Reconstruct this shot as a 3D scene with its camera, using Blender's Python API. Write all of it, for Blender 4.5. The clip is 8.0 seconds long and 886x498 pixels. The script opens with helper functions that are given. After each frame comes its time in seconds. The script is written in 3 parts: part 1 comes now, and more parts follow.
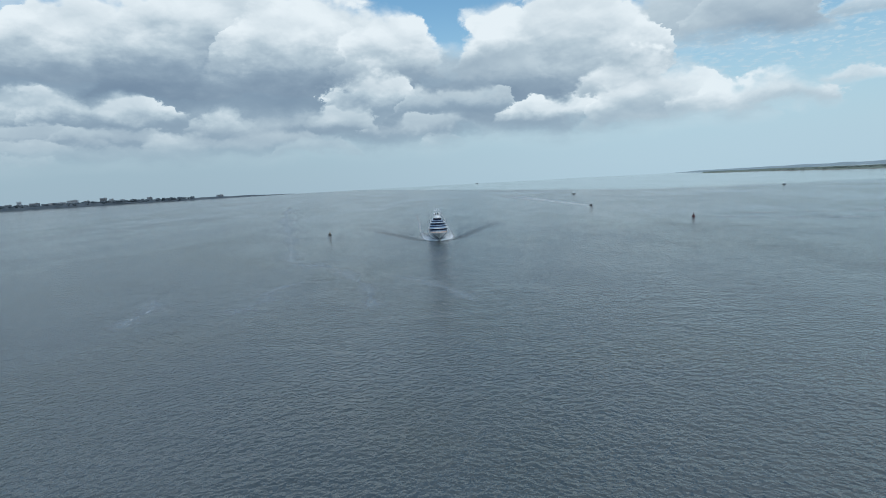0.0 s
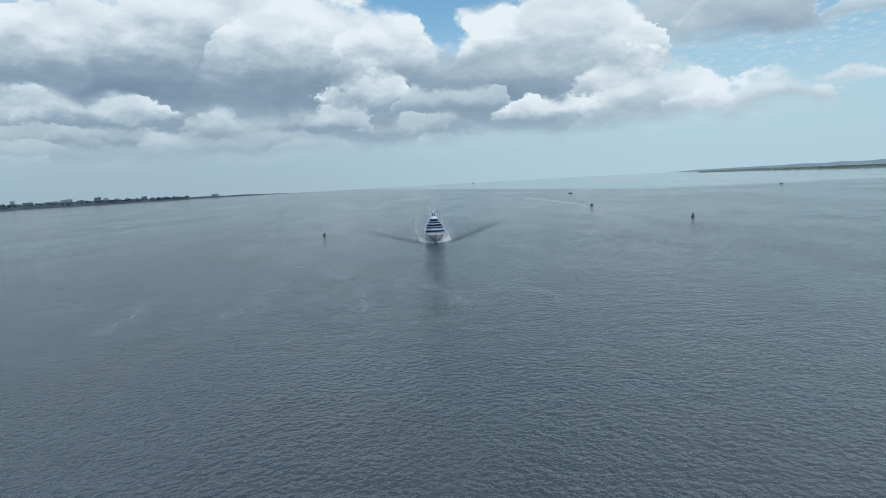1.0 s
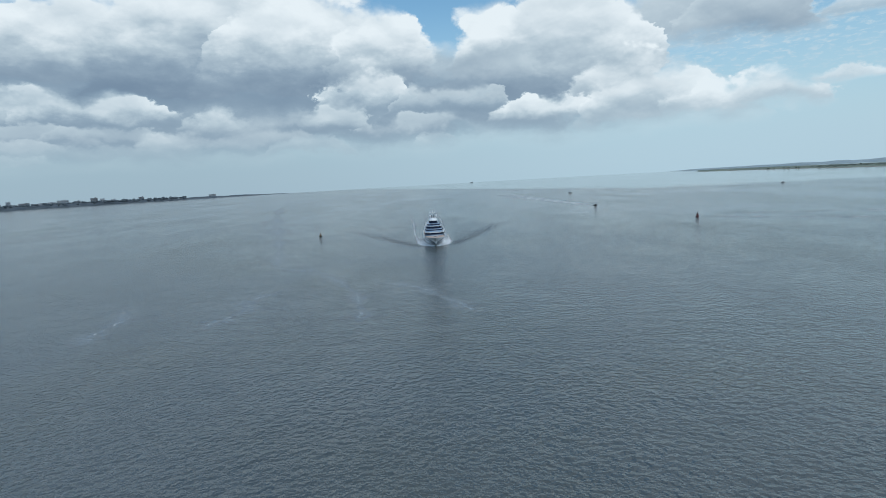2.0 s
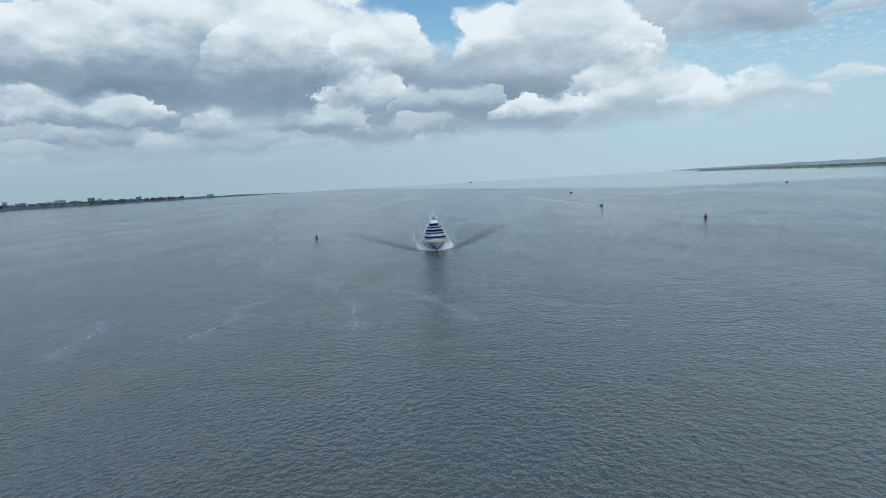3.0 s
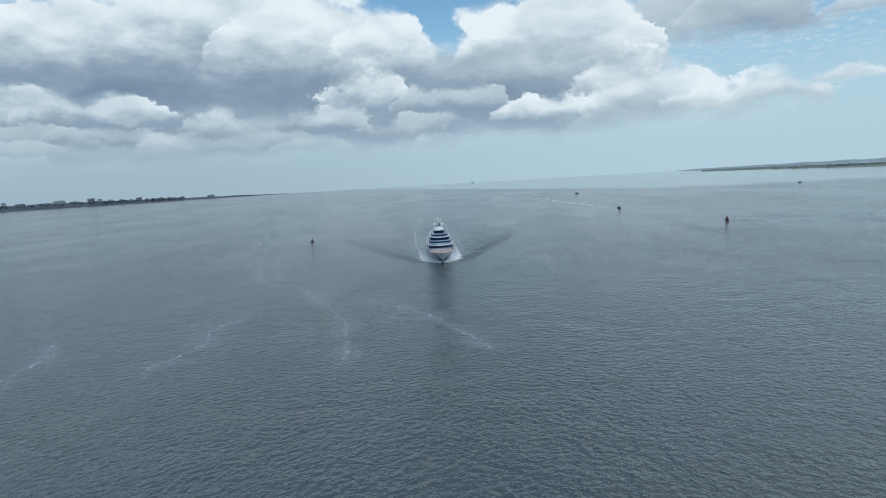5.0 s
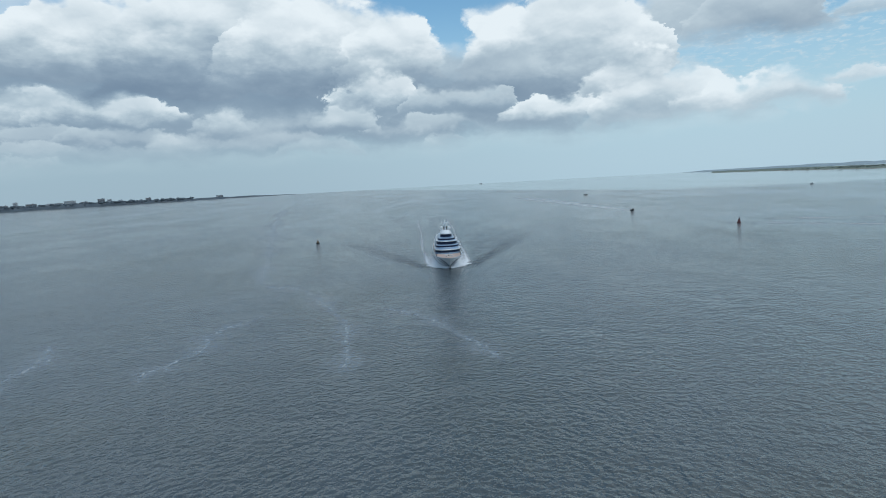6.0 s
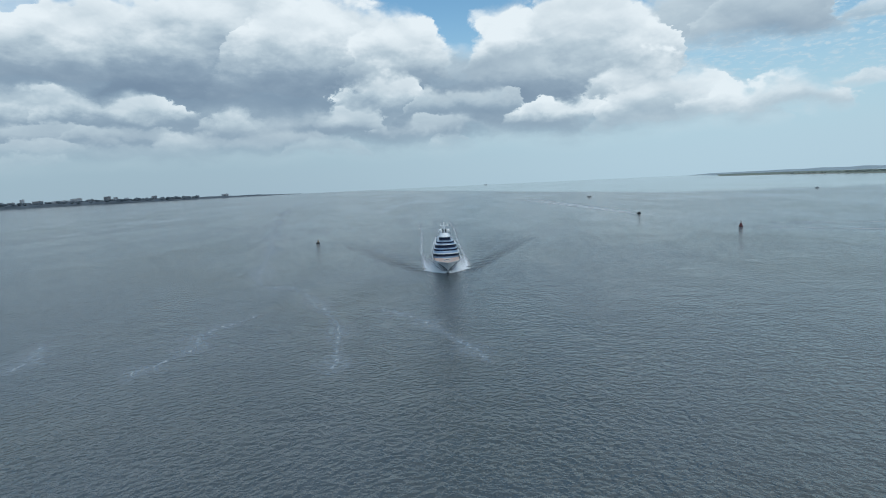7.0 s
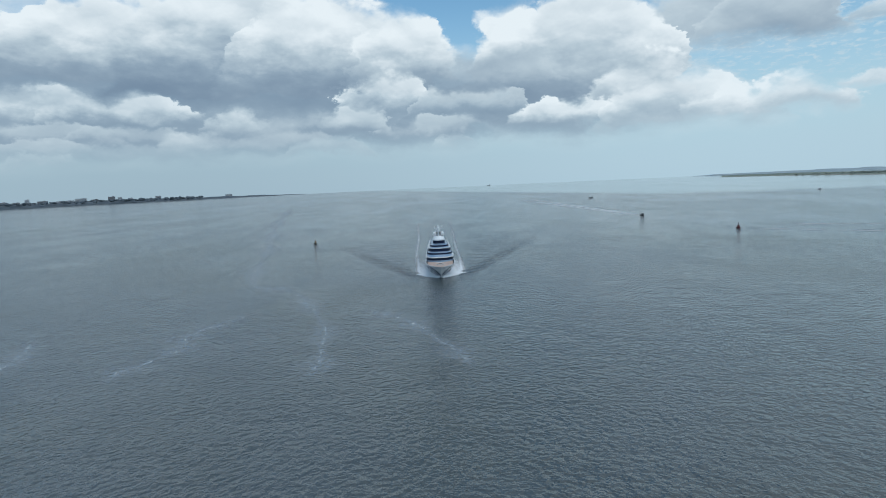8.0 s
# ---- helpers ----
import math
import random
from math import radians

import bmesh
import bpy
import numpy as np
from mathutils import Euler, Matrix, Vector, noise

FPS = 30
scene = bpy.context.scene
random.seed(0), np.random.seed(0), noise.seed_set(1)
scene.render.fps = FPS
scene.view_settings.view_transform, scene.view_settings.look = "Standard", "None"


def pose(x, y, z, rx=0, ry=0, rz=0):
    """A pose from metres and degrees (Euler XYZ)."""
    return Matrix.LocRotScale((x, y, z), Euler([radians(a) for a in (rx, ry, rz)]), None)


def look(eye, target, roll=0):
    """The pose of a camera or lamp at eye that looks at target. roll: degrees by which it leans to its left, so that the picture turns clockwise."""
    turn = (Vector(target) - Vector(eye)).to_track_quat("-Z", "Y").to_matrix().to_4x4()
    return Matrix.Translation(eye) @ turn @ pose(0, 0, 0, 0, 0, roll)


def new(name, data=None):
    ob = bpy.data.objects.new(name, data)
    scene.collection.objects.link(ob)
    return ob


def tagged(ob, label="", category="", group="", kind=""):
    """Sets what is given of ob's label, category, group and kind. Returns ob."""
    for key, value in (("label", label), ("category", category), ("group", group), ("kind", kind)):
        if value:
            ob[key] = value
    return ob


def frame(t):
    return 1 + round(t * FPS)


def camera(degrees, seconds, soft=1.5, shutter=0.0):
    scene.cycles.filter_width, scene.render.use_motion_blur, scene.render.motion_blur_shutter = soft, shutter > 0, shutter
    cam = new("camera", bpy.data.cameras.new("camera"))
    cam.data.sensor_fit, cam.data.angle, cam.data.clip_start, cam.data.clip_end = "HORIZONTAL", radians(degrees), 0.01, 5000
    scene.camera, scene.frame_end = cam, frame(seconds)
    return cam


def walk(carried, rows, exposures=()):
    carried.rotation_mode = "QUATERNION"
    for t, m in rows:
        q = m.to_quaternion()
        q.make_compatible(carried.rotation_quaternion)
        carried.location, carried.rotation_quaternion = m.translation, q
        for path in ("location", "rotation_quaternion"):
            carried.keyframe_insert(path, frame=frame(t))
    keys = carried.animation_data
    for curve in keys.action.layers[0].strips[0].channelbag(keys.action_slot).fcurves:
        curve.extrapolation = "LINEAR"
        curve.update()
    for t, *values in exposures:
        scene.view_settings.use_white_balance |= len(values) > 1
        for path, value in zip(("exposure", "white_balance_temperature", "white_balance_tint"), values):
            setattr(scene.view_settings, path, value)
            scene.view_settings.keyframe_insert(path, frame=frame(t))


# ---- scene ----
cam = camera(73, 8.0, soft=1.0)
SEA = 49.0
walk(cam, [
    (0.0, pose(0.00, 0.00, SEA) @ pose(0, 0, 0, 0, 0, 0.00) @ pose(0, 0, 0, 90 - 6.62) @ pose(0, 0, 0, 0, 0, -3.20)),
    (0.5, pose(0.00, 3.97, SEA) @ pose(0, 0, 0, 0, 0, -0.26) @ pose(0, 0, 0, 90 - 6.66) @ pose(0, 0, 0, 0, 0, -3.25)),
    (1.0, pose(-0.05, 8.66, SEA) @ pose(0, 0, 0, 0, 0, -0.37) @ pose(0, 0, 0, 90 - 6.70) @ pose(0, 0, 0, 0, 0, -3.18)),
    (1.5, pose(-0.25, 14.37, SEA) @ pose(0, 0, 0, 0, 0, -0.455) @ pose(0, 0, 0, 90 - 6.715) @ pose(0, 0, 0, 0, 0, -3.24)),
    (3.0, pose(-1.35, 39.63, SEA) @ pose(0, 0, 0, 0, 0, -0.643) @ pose(0, 0, 0, 90 - 6.772) @ pose(0, 0, 0, 0, 0, -3.33)),
    (3.5, pose(-1.77, 49.02, SEA) @ pose(0, 0, 0, 0, 0, -0.669) @ pose(0, 0, 0, 90 - 6.77) @ pose(0, 0, 0, 0, 0, -3.31)),
    (4.0, pose(-2.15, 58.22, SEA) @ pose(0, 0, 0, 0, 0, -0.676) @ pose(0, 0, 0, 90 - 6.77) @ pose(0, 0, 0, 0, 0, -3.32)),
    (4.5, pose(-2.40, 66.82, SEA) @ pose(0, 0, 0, 0, 0, -0.66) @ pose(0, 0, 0, 90 - 6.765) @ pose(0, 0, 0, 0, 0, -3.31)),
    (6.0, pose(-1.14, 79.20, SEA) @ pose(0, 0, 0, 0, 0, 0.288) @ pose(0, 0, 0, 90 - 6.594) @ pose(0, 0, 0, 0, 0, -3.25)),
    (6.5, pose(0.68, 79.97, SEA) @ pose(0, 0, 0, 0, 0, 0.509) @ pose(0, 0, 0, 90 - 6.553) @ pose(0, 0, 0, 0, 0, -2.83)),
    (7.0, pose(2.86, 80.29, SEA) @ pose(0, 0, 0, 0, 0, 0.739) @ pose(0, 0, 0, 90 - 6.503) @ pose(0, 0, 0, 0, 0, -2.76)),
    (7.5, pose(5.51, 80.33, SEA) @ pose(0, 0, 0, 0, 0, 1.00) @ pose(0, 0, 0, 90 - 6.485) @ pose(0, 0, 0, 0, 0, -2.75)),
    (8.0, pose(8.76, 80.20, SEA) @ pose(0, 0, 0, 0, 0, 1.106) @ pose(0, 0, 0, 90 - 6.426) @ pose(0, 0, 0, 0, 0, -2.67)),
], exposures=[(0.0, 0.0), (8.0, 0.0)])

# ---- sky and sun ----
SUN_EL, SUN_AZ = 57.0, 150.0   # degrees; azimuth clockwise from +Y


class Nodes:
    """Short hand for wiring a node tree."""

    def __init__(self, tree):
        self.tree = tree

    def add(self, kind, **values):
        node = self.tree.nodes.new(kind)
        for key, value in values.items():
            setattr(node, key, value)
        return node

    def put(self, socket, value):
        if isinstance(value, bpy.types.NodeSocket):
            self.tree.links.new(value, socket)
        elif value is not None:
            socket.default_value = value

    def math(self, op, a, b=None, c=None, clamp=False):
        node = self.add("ShaderNodeMath", operation=op, use_clamp=clamp)
        for socket, value in zip(node.inputs, (a, b, c)):
            self.put(socket, value)
        return node.outputs[0]

    def vec(self, op, a, b=None, out=0):
        node = self.add("ShaderNodeVectorMath", operation=op)
        self.put(node.inputs[0], a)
        if op == "SCALE":
            self.put(node.inputs["Scale"], b)
        else:
            self.put(node.inputs[1], b)
        return node.outputs[out]

    def noise(self, vector, scale, detail=4.0, rough=0.55, out=0, distortion=0.0):
        node = self.add("ShaderNodeTexNoise")
        self.put(node.inputs["Vector"], vector)
        for key, value in (("Scale", scale), ("Detail", detail), ("Roughness", rough), ("Distortion", distortion)):
            self.put(node.inputs[key], value)
        return node.outputs[out]

    def lumps(self, vector, scale, detail=2.0, rough=0.5):
        """Rounded heaps, one at their tops and falling to zero between them."""
        node = self.add("ShaderNodeTexVoronoi", feature="SMOOTH_F1", normalize=True)
        self.put(node.inputs["Vector"], vector)
        for key, value in (("Scale", scale), ("Detail", detail), ("Roughness", rough), ("Smoothness", 0.6)):
            self.put(node.inputs[key], value)
        return self.math("SUBTRACT", 1.0, node.outputs["Distance"])

    def ramp(self, value, low, high, to_low=0.0, to_high=1.0, smooth=True):
        node = self.add("ShaderNodeMapRange", interpolation_type="SMOOTHSTEP" if smooth else "LINEAR")
        for socket, item in zip(node.inputs, (value, low, high, to_low, to_high)):
            self.put(socket, item)
        return node.outputs[0]

    def mix(self, factor, a, b):
        node = self.add("ShaderNodeMix", data_type="RGBA")
        self.put(node.inputs[0], factor)
        self.put(node.inputs[6], (*a, 1) if isinstance(a, tuple) else a)
        self.put(node.inputs[7], (*b, 1) if isinstance(b, tuple) else b)
        return node.outputs[2]


# heaped clouds, the farthest first: azimuth, base, top, half width in degrees, tone of the base and of the crown
DECK = [(-29.6, 2.80, 13.01, 18.3, 0.34, 0.60), (-14.9, 3.20, 13.52, 18.3, 0.30, 0.55), (-0.4, 3.65, 12.71, 14.4, 0.30, 0.60), (11.1, 4.39, 11.42, 13.3, 0.34, 0.62), (20.8, 4.03, 8.99, 8.3, 0.45, 0.75)]
HEAPS = [(23.6, 10.13, 16.55, 9.2, 0.42, 0.72), (27.4, 10.38, 15.45, 6.1, 0.45, 0.70), (-32.6, 9.03, 14.59, 6.7, 0.30, 0.95), (-27.1, 8.21, 16.69, 10.6, 0.12, 0.95),
         (-18.3, 7.13, 19.15, 12.2, 0.02, 0.93), (-10.5, 7.19, 17.62, 11.1, 0.06, 0.95), (-3.9, 8.20, 15.61, 5.8, 0.30, 1.00), (6.1, 7.65, 16.07, 4.7, 0.25, 1.00),
         (12.7, 5.90, 17.23, 9.2, 0.28, 0.93), (5.7, 6.40, 11.86, 7.2, 0.06, 0.58), (18.0, 5.45, 10.34, 5.3, 0.45, 0.95)]
ROWS = [(-5.4, 6.23, 10.10, 5.0, 0.22, 1.04), (2.1, 5.48, 8.64, 6.1, 0.15, 0.80), (12.0, 4.67, 7.19, 6.9, 0.35, 1.05), (20.8, 4.13, 8.52, 7.8, 0.55, 1.04),
         (27.4, 4.45, 7.37, 6.7, 0.62, 1.10), (-33.1, 5.83, 8.70, 6.1, 0.20, 0.92), (-28.1, 5.68, 8.21, 6.7, 0.20, 0.95), (-19.2, 4.94, 7.66, 2.8, 0.35, 0.92),
         (-13.1, 4.75, 6.75, 6.1, 0.22, 0.72), (-8.0, 4.28, 7.44, 3.9, 0.25, 0.85), (-1.7, 3.97, 5.89, 6.1, 0.25, 0.75)]
LOW = [(-33.4, 4.40, 5.96, 6.1, 0.28, 0.80), (-27.5, 4.11, 5.67, 7.2, 0.28, 0.75), (-22.4, 3.48, 5.21, 5.0, 0.42, 0.85), (-15.2, 3.30, 5.22, 6.1, 0.30, 0.72),
       (-34.3, 3.03, 4.76, 4.4, 0.40, 0.85), (-29.3, 2.86, 4.33, 7.2, 0.40, 0.68), (-35.1, 2.40, 3.57, 3.3, 0.45, 0.85), (-11.8, 2.74, 4.28, 4.2, 0.45, 0.82),
       (0.4, 3.33, 4.53, 1.7, 0.50, 0.80), (34.4, 5.80, 6.60, 2.3, 0.62, 0.95), (35.5, 10.57, 12.61, 2.8, 0.50, 0.90)]


def make_world():
    world = bpy.data.worlds.new("sky")
    scene.world = world
    world.use_nodes = True
    tree = world.node_tree
    tree.nodes.clear()
    n = Nodes(tree)
    way = n.add("ShaderNodeTexCoord").outputs["Generated"]
    part_xyz = n.add("ShaderNodeSeparateXYZ")
    n.put(part_xyz.inputs[0], way)
    x, y, z = part_xyz.outputs
    az = n.math("MULTIPLY", n.math("ARCTAN2", x, y), 57.2958)
    el = n.math("MULTIPLY", n.math("ARCSINE", z), 57.2958)
    join = n.add("ShaderNodeCombineXYZ")
    n.put(join.inputs[0], az), n.put(join.inputs[1], el)
    plain = join.outputs[0]
    # clouds look flatter towards the horizon
    tall = n.vec("MULTIPLY", way, (1.0, 1.0, 1.5))
    warp = n.vec("SUBTRACT", n.noise(tall, 11.0, 7.0, 0.60, out=1), (0.5, 0.5, 0.5))
    bent = n.vec("ADD", tall, n.vec("SCALE", warp, 0.05))
    fluff = n.math("SUBTRACT", n.noise(tall, 26.0, 7.0, 0.60), 0.5)
    heap = n.lumps(bent, 11.0, 1.0, 0.5)
    heap_above = n.lumps(n.vec("ADD", bent, (0.004, 0.0, 0.018)), 11.0, 1.0, 0.5)
    bud = n.lumps(bent, 30.0, 2.0, 0.6)
    bud_above = n.lumps(n.vec("ADD", bent, (0.001, 0.0, 0.006)), 30.0, 2.0, 0.6)
    puff = n.math("ADD", n.math("MULTIPLY", n.math("SUBTRACT", heap, 0.62), 1.0),
                  n.math("MULTIPLY_ADD", n.math("SUBTRACT", bud, 0.62), 0.65, n.math("MULTIPLY", fluff, 0.45)))
    sway = n.add("ShaderNodeSeparateXYZ")
    n.put(sway.inputs[0], n.vec("ADD", plain, n.vec("MULTIPLY", warp, (8.5, 3.4, 0.0))))
    az_bent, el_bent = sway.outputs[0], sway.outputs[1]
    strip = n.math("SUBTRACT", n.noise(n.vec("MULTIPLY", way, (1.0, 1.0, 3.2)), 13.0, 5.0, 0.55), 0.5)
    # the rest of the sky, out of this view, has the same broken cloud
    out_of_view = n.ramp(n.vec("LENGTH", n.vec("MULTIPLY", n.vec("SUBTRACT", plain, (0, 3.0, 0)), (1 / 46, 1 / 17, 0.0)), out=1), 0.85, 1.15)
    wide = n.noise(tall, 3.2, 7.0, 0.58)
    cover = n.math("MULTIPLY", n.math("MULTIPLY", n.ramp(wide, 0.46, 0.58), out_of_view), n.math("MULTIPLY", n.ramp(el, 2.0, 9.0), n.ramp(el, 24.0, 44.0, 1.0, 0.65)))
    tone = n.ramp(wide, 0.56, 0.74, 0.84, 0.69)
    # each cloud: a ragged dome over a soft flat base, grey below and white on top
    drift = n.noise(tall, 6.0, 3.0, 0.5)
    mist = n.ramp(n.noise(n.vec("ADD", tall, (3.0, 1.0, 2.0)), 9.0, 4.0, 0.55), 0.36, 0.62)
    for group, crisp, blurred, foot, thick, drop in ((DECK, 1.2, 2.4, 1.6, 0.95, 0.07), (HEAPS, 0.25, 2.4, 1.3, 1.0, 0.07), (ROWS, 0.20, 1.9, 0.7, 0.90, 0.14), (LOW, 0.25, 1.1, 0.4, 0.80, 0.18)):
        soft = n.math("MULTIPLY_ADD", mist, blurred - crisp, crisp)
        for a, base, top, half, low, high in group:
            tallness = top - base
            u = n.math("MULTIPLY", n.math("SUBTRACT", az_bent, a), 1 / half)
            dome = n.math("POWER", n.math("MAXIMUM", n.math("SUBTRACT", 1.0, n.math("MULTIPLY", u, u)), 0.0), 0.6)
            over = n.math("SUBTRACT", el_bent, base)
            depth = n.math("SUBTRACT", n.math("MULTIPLY_ADD", puff, 0.9 + 0.5 * tallness ** 0.5, n.math("MULTIPLY", dome, tallness)), over)
            inside = n.math("MULTIPLY", n.ramp(n.math("DIVIDE", depth, soft), 0.0, 1.0, 0.0, thick), n.ramp(n.math("MULTIPLY_ADD", strip, 1.6, over), -foot, foot))
            inside = n.math("MULTIPLY", inside, n.ramp(dome, 0.02, 0.45))
            rise = n.math("MULTIPLY_ADD", n.math("ADD", puff, strip), 0.32, n.math("MULTIPLY", over, 1 / tallness))
            shade = n.ramp(rise, 0.10, 0.72, low, high - drop)
            shade = n.math("ADD", shade, n.ramp(depth, 0.0, 0.5 + 0.25 * tallness, 0.0 if group is DECK else 0.10, 0.0))
            tone = n.math("ADD", n.math("MULTIPLY", tone, n.math("SUBTRACT", 1.0, inside)), n.math("MULTIPLY", shade, inside))
            cover = n.math("MAXIMUM", cover, inside)
    relief = n.math("ADD", n.math("MULTIPLY", n.math("SUBTRACT", heap, heap_above), 1.0), n.math("MULTIPLY", n.math("SUBTRACT", bud, bud_above), 0.22))
    tone = n.math("ADD", tone, n.math("MULTIPLY", relief, n.ramp(tone, 0.15, 0.8, 0.3, 1.0)))
    tone = n.math("ADD", tone, n.math("MULTIPLY", n.math("SUBTRACT", drift, 0.46), 0.40))
    ramp = n.add("ShaderNodeValToRGB")
    n.put(ramp.inputs[0], tone)
    stops = ramp.color_ramp.elements
    stops[0].position, stops[0].color = 0.0, (0.18, 0.262, 0.365, 1)
    stops[1].position, stops[1].color = 1.0, (0.80, 0.885, 0.935, 1)
    stops.new(0.35).color = (0.285, 0.385, 0.485, 1)
    stops.new(0.65).color = (0.475, 0.585, 0.665, 1)
    colour = ramp.outputs[0]
    # clear sky, paler towards the horizon
    sky = n.add("ShaderNodeTexSky", sky_type="NISHITA", sun_disc=False, sun_elevation=radians(SUN_EL), sun_rotation=radians(SUN_AZ))
    sky.air_density, sky.dust_density, sky.ozone_density = 1.0, 0.6, 2.0
    clear = n.vec("MULTIPLY", sky.outputs[0], (0.10, 0.135, 0.135))
    ripple = n.noise(n.vec("MULTIPLY", plain, (0.75, 2.2, 1.0)), 1.5, 3.0, 0.62, distortion=0.4)
    veil = n.math("MULTIPLY", n.ramp(ripple, 0.46, 0.74), n.math("MULTIPLY", n.ramp(az, 16.0, 26.0), n.ramp(el, 5.5, 8.0)))
    clear = n.mix(n.math("MULTIPLY", veil, 0.85), clear, (0.60, 0.72, 0.80))
    haze = n.mix(n.ramp(az, -30, 28), (0.335, 0.465, 0.565), (0.44, 0.61, 0.725))
    clear = n.mix(n.ramp(el, 17.0, 1.0, 0.0, 0.96), clear, haze)
    above_haze = n.ramp(el, 0.8, 5.0, 0.0, 0.98)
    total = n.mix(n.math("MULTIPLY", cover, above_haze), clear, colour)
    back = n.add("ShaderNodeBackground")
    n.put(back.inputs[0], total)
    back.inputs[1].default_value = 1.0
    n.put(n.add("ShaderNodeOutputWorld").inputs[0], back.outputs[0])


make_world()
lamp = bpy.data.lights.new("sun", "SUN")
lamp.energy, lamp.angle, lamp.color = 0.95, radians(50), (1.0, 0.96, 0.9)
sun = new("sun", lamp)
a, e = radians(SUN_AZ), radians(SUN_EL)
toward = Vector((math.sin(a) * math.cos(e), math.cos(a) * math.cos(e), math.sin(e)))
sun.matrix_world = look(toward * 500, (0, 0, 0))


# ---- materials ----
def material(name):
    mat = bpy.data.materials.new(name)
    mat.use_nodes = True
    n = Nodes(mat.node_tree)
    return mat, n, mat.node_tree.nodes["Principled BSDF"], mat.node_tree.nodes["Material Output"]


def surface(name, low, high, scale=1.0, rough=0.5, metal=0.0, bump=0.0, grain=None, coat=0.0):
    """Paint, wood or stone: two tones at two scales, with fine relief."""
    mat, n, shader, out = material(name)
    at = n.add("ShaderNodeTexCoord").outputs["Object"]
    big = n.noise(at, 0.35 * scale, 3.0)
    fine = n.noise(n.vec("MULTIPLY", at, grain or (1, 1, 1)), 4.0 * scale, 5.0, 0.65)
    blend = n.math("MULTIPLY_ADD", big, 0.6, n.math("MULTIPLY", fine, 0.4))
    n.put(shader.inputs["Base Color"], n.mix(n.ramp(blend, 0.35, 0.65), low, high))
    n.put(shader.inputs["Roughness"], n.math("MULTIPLY_ADD", fine, 0.15, rough - 0.07))
    shader.inputs["Metallic"].default_value = metal
    shader.inputs["Coat Weight"].default_value = coat
    if bump:
        node = n.add("ShaderNodeBump")
        node.inputs["Strength"].default_value = bump
        node.inputs["Distance"].default_value = 0.05
        n.put(node.inputs["Height"], fine)
        n.put(shader.inputs["Normal"], node.outputs[0])
    return mat


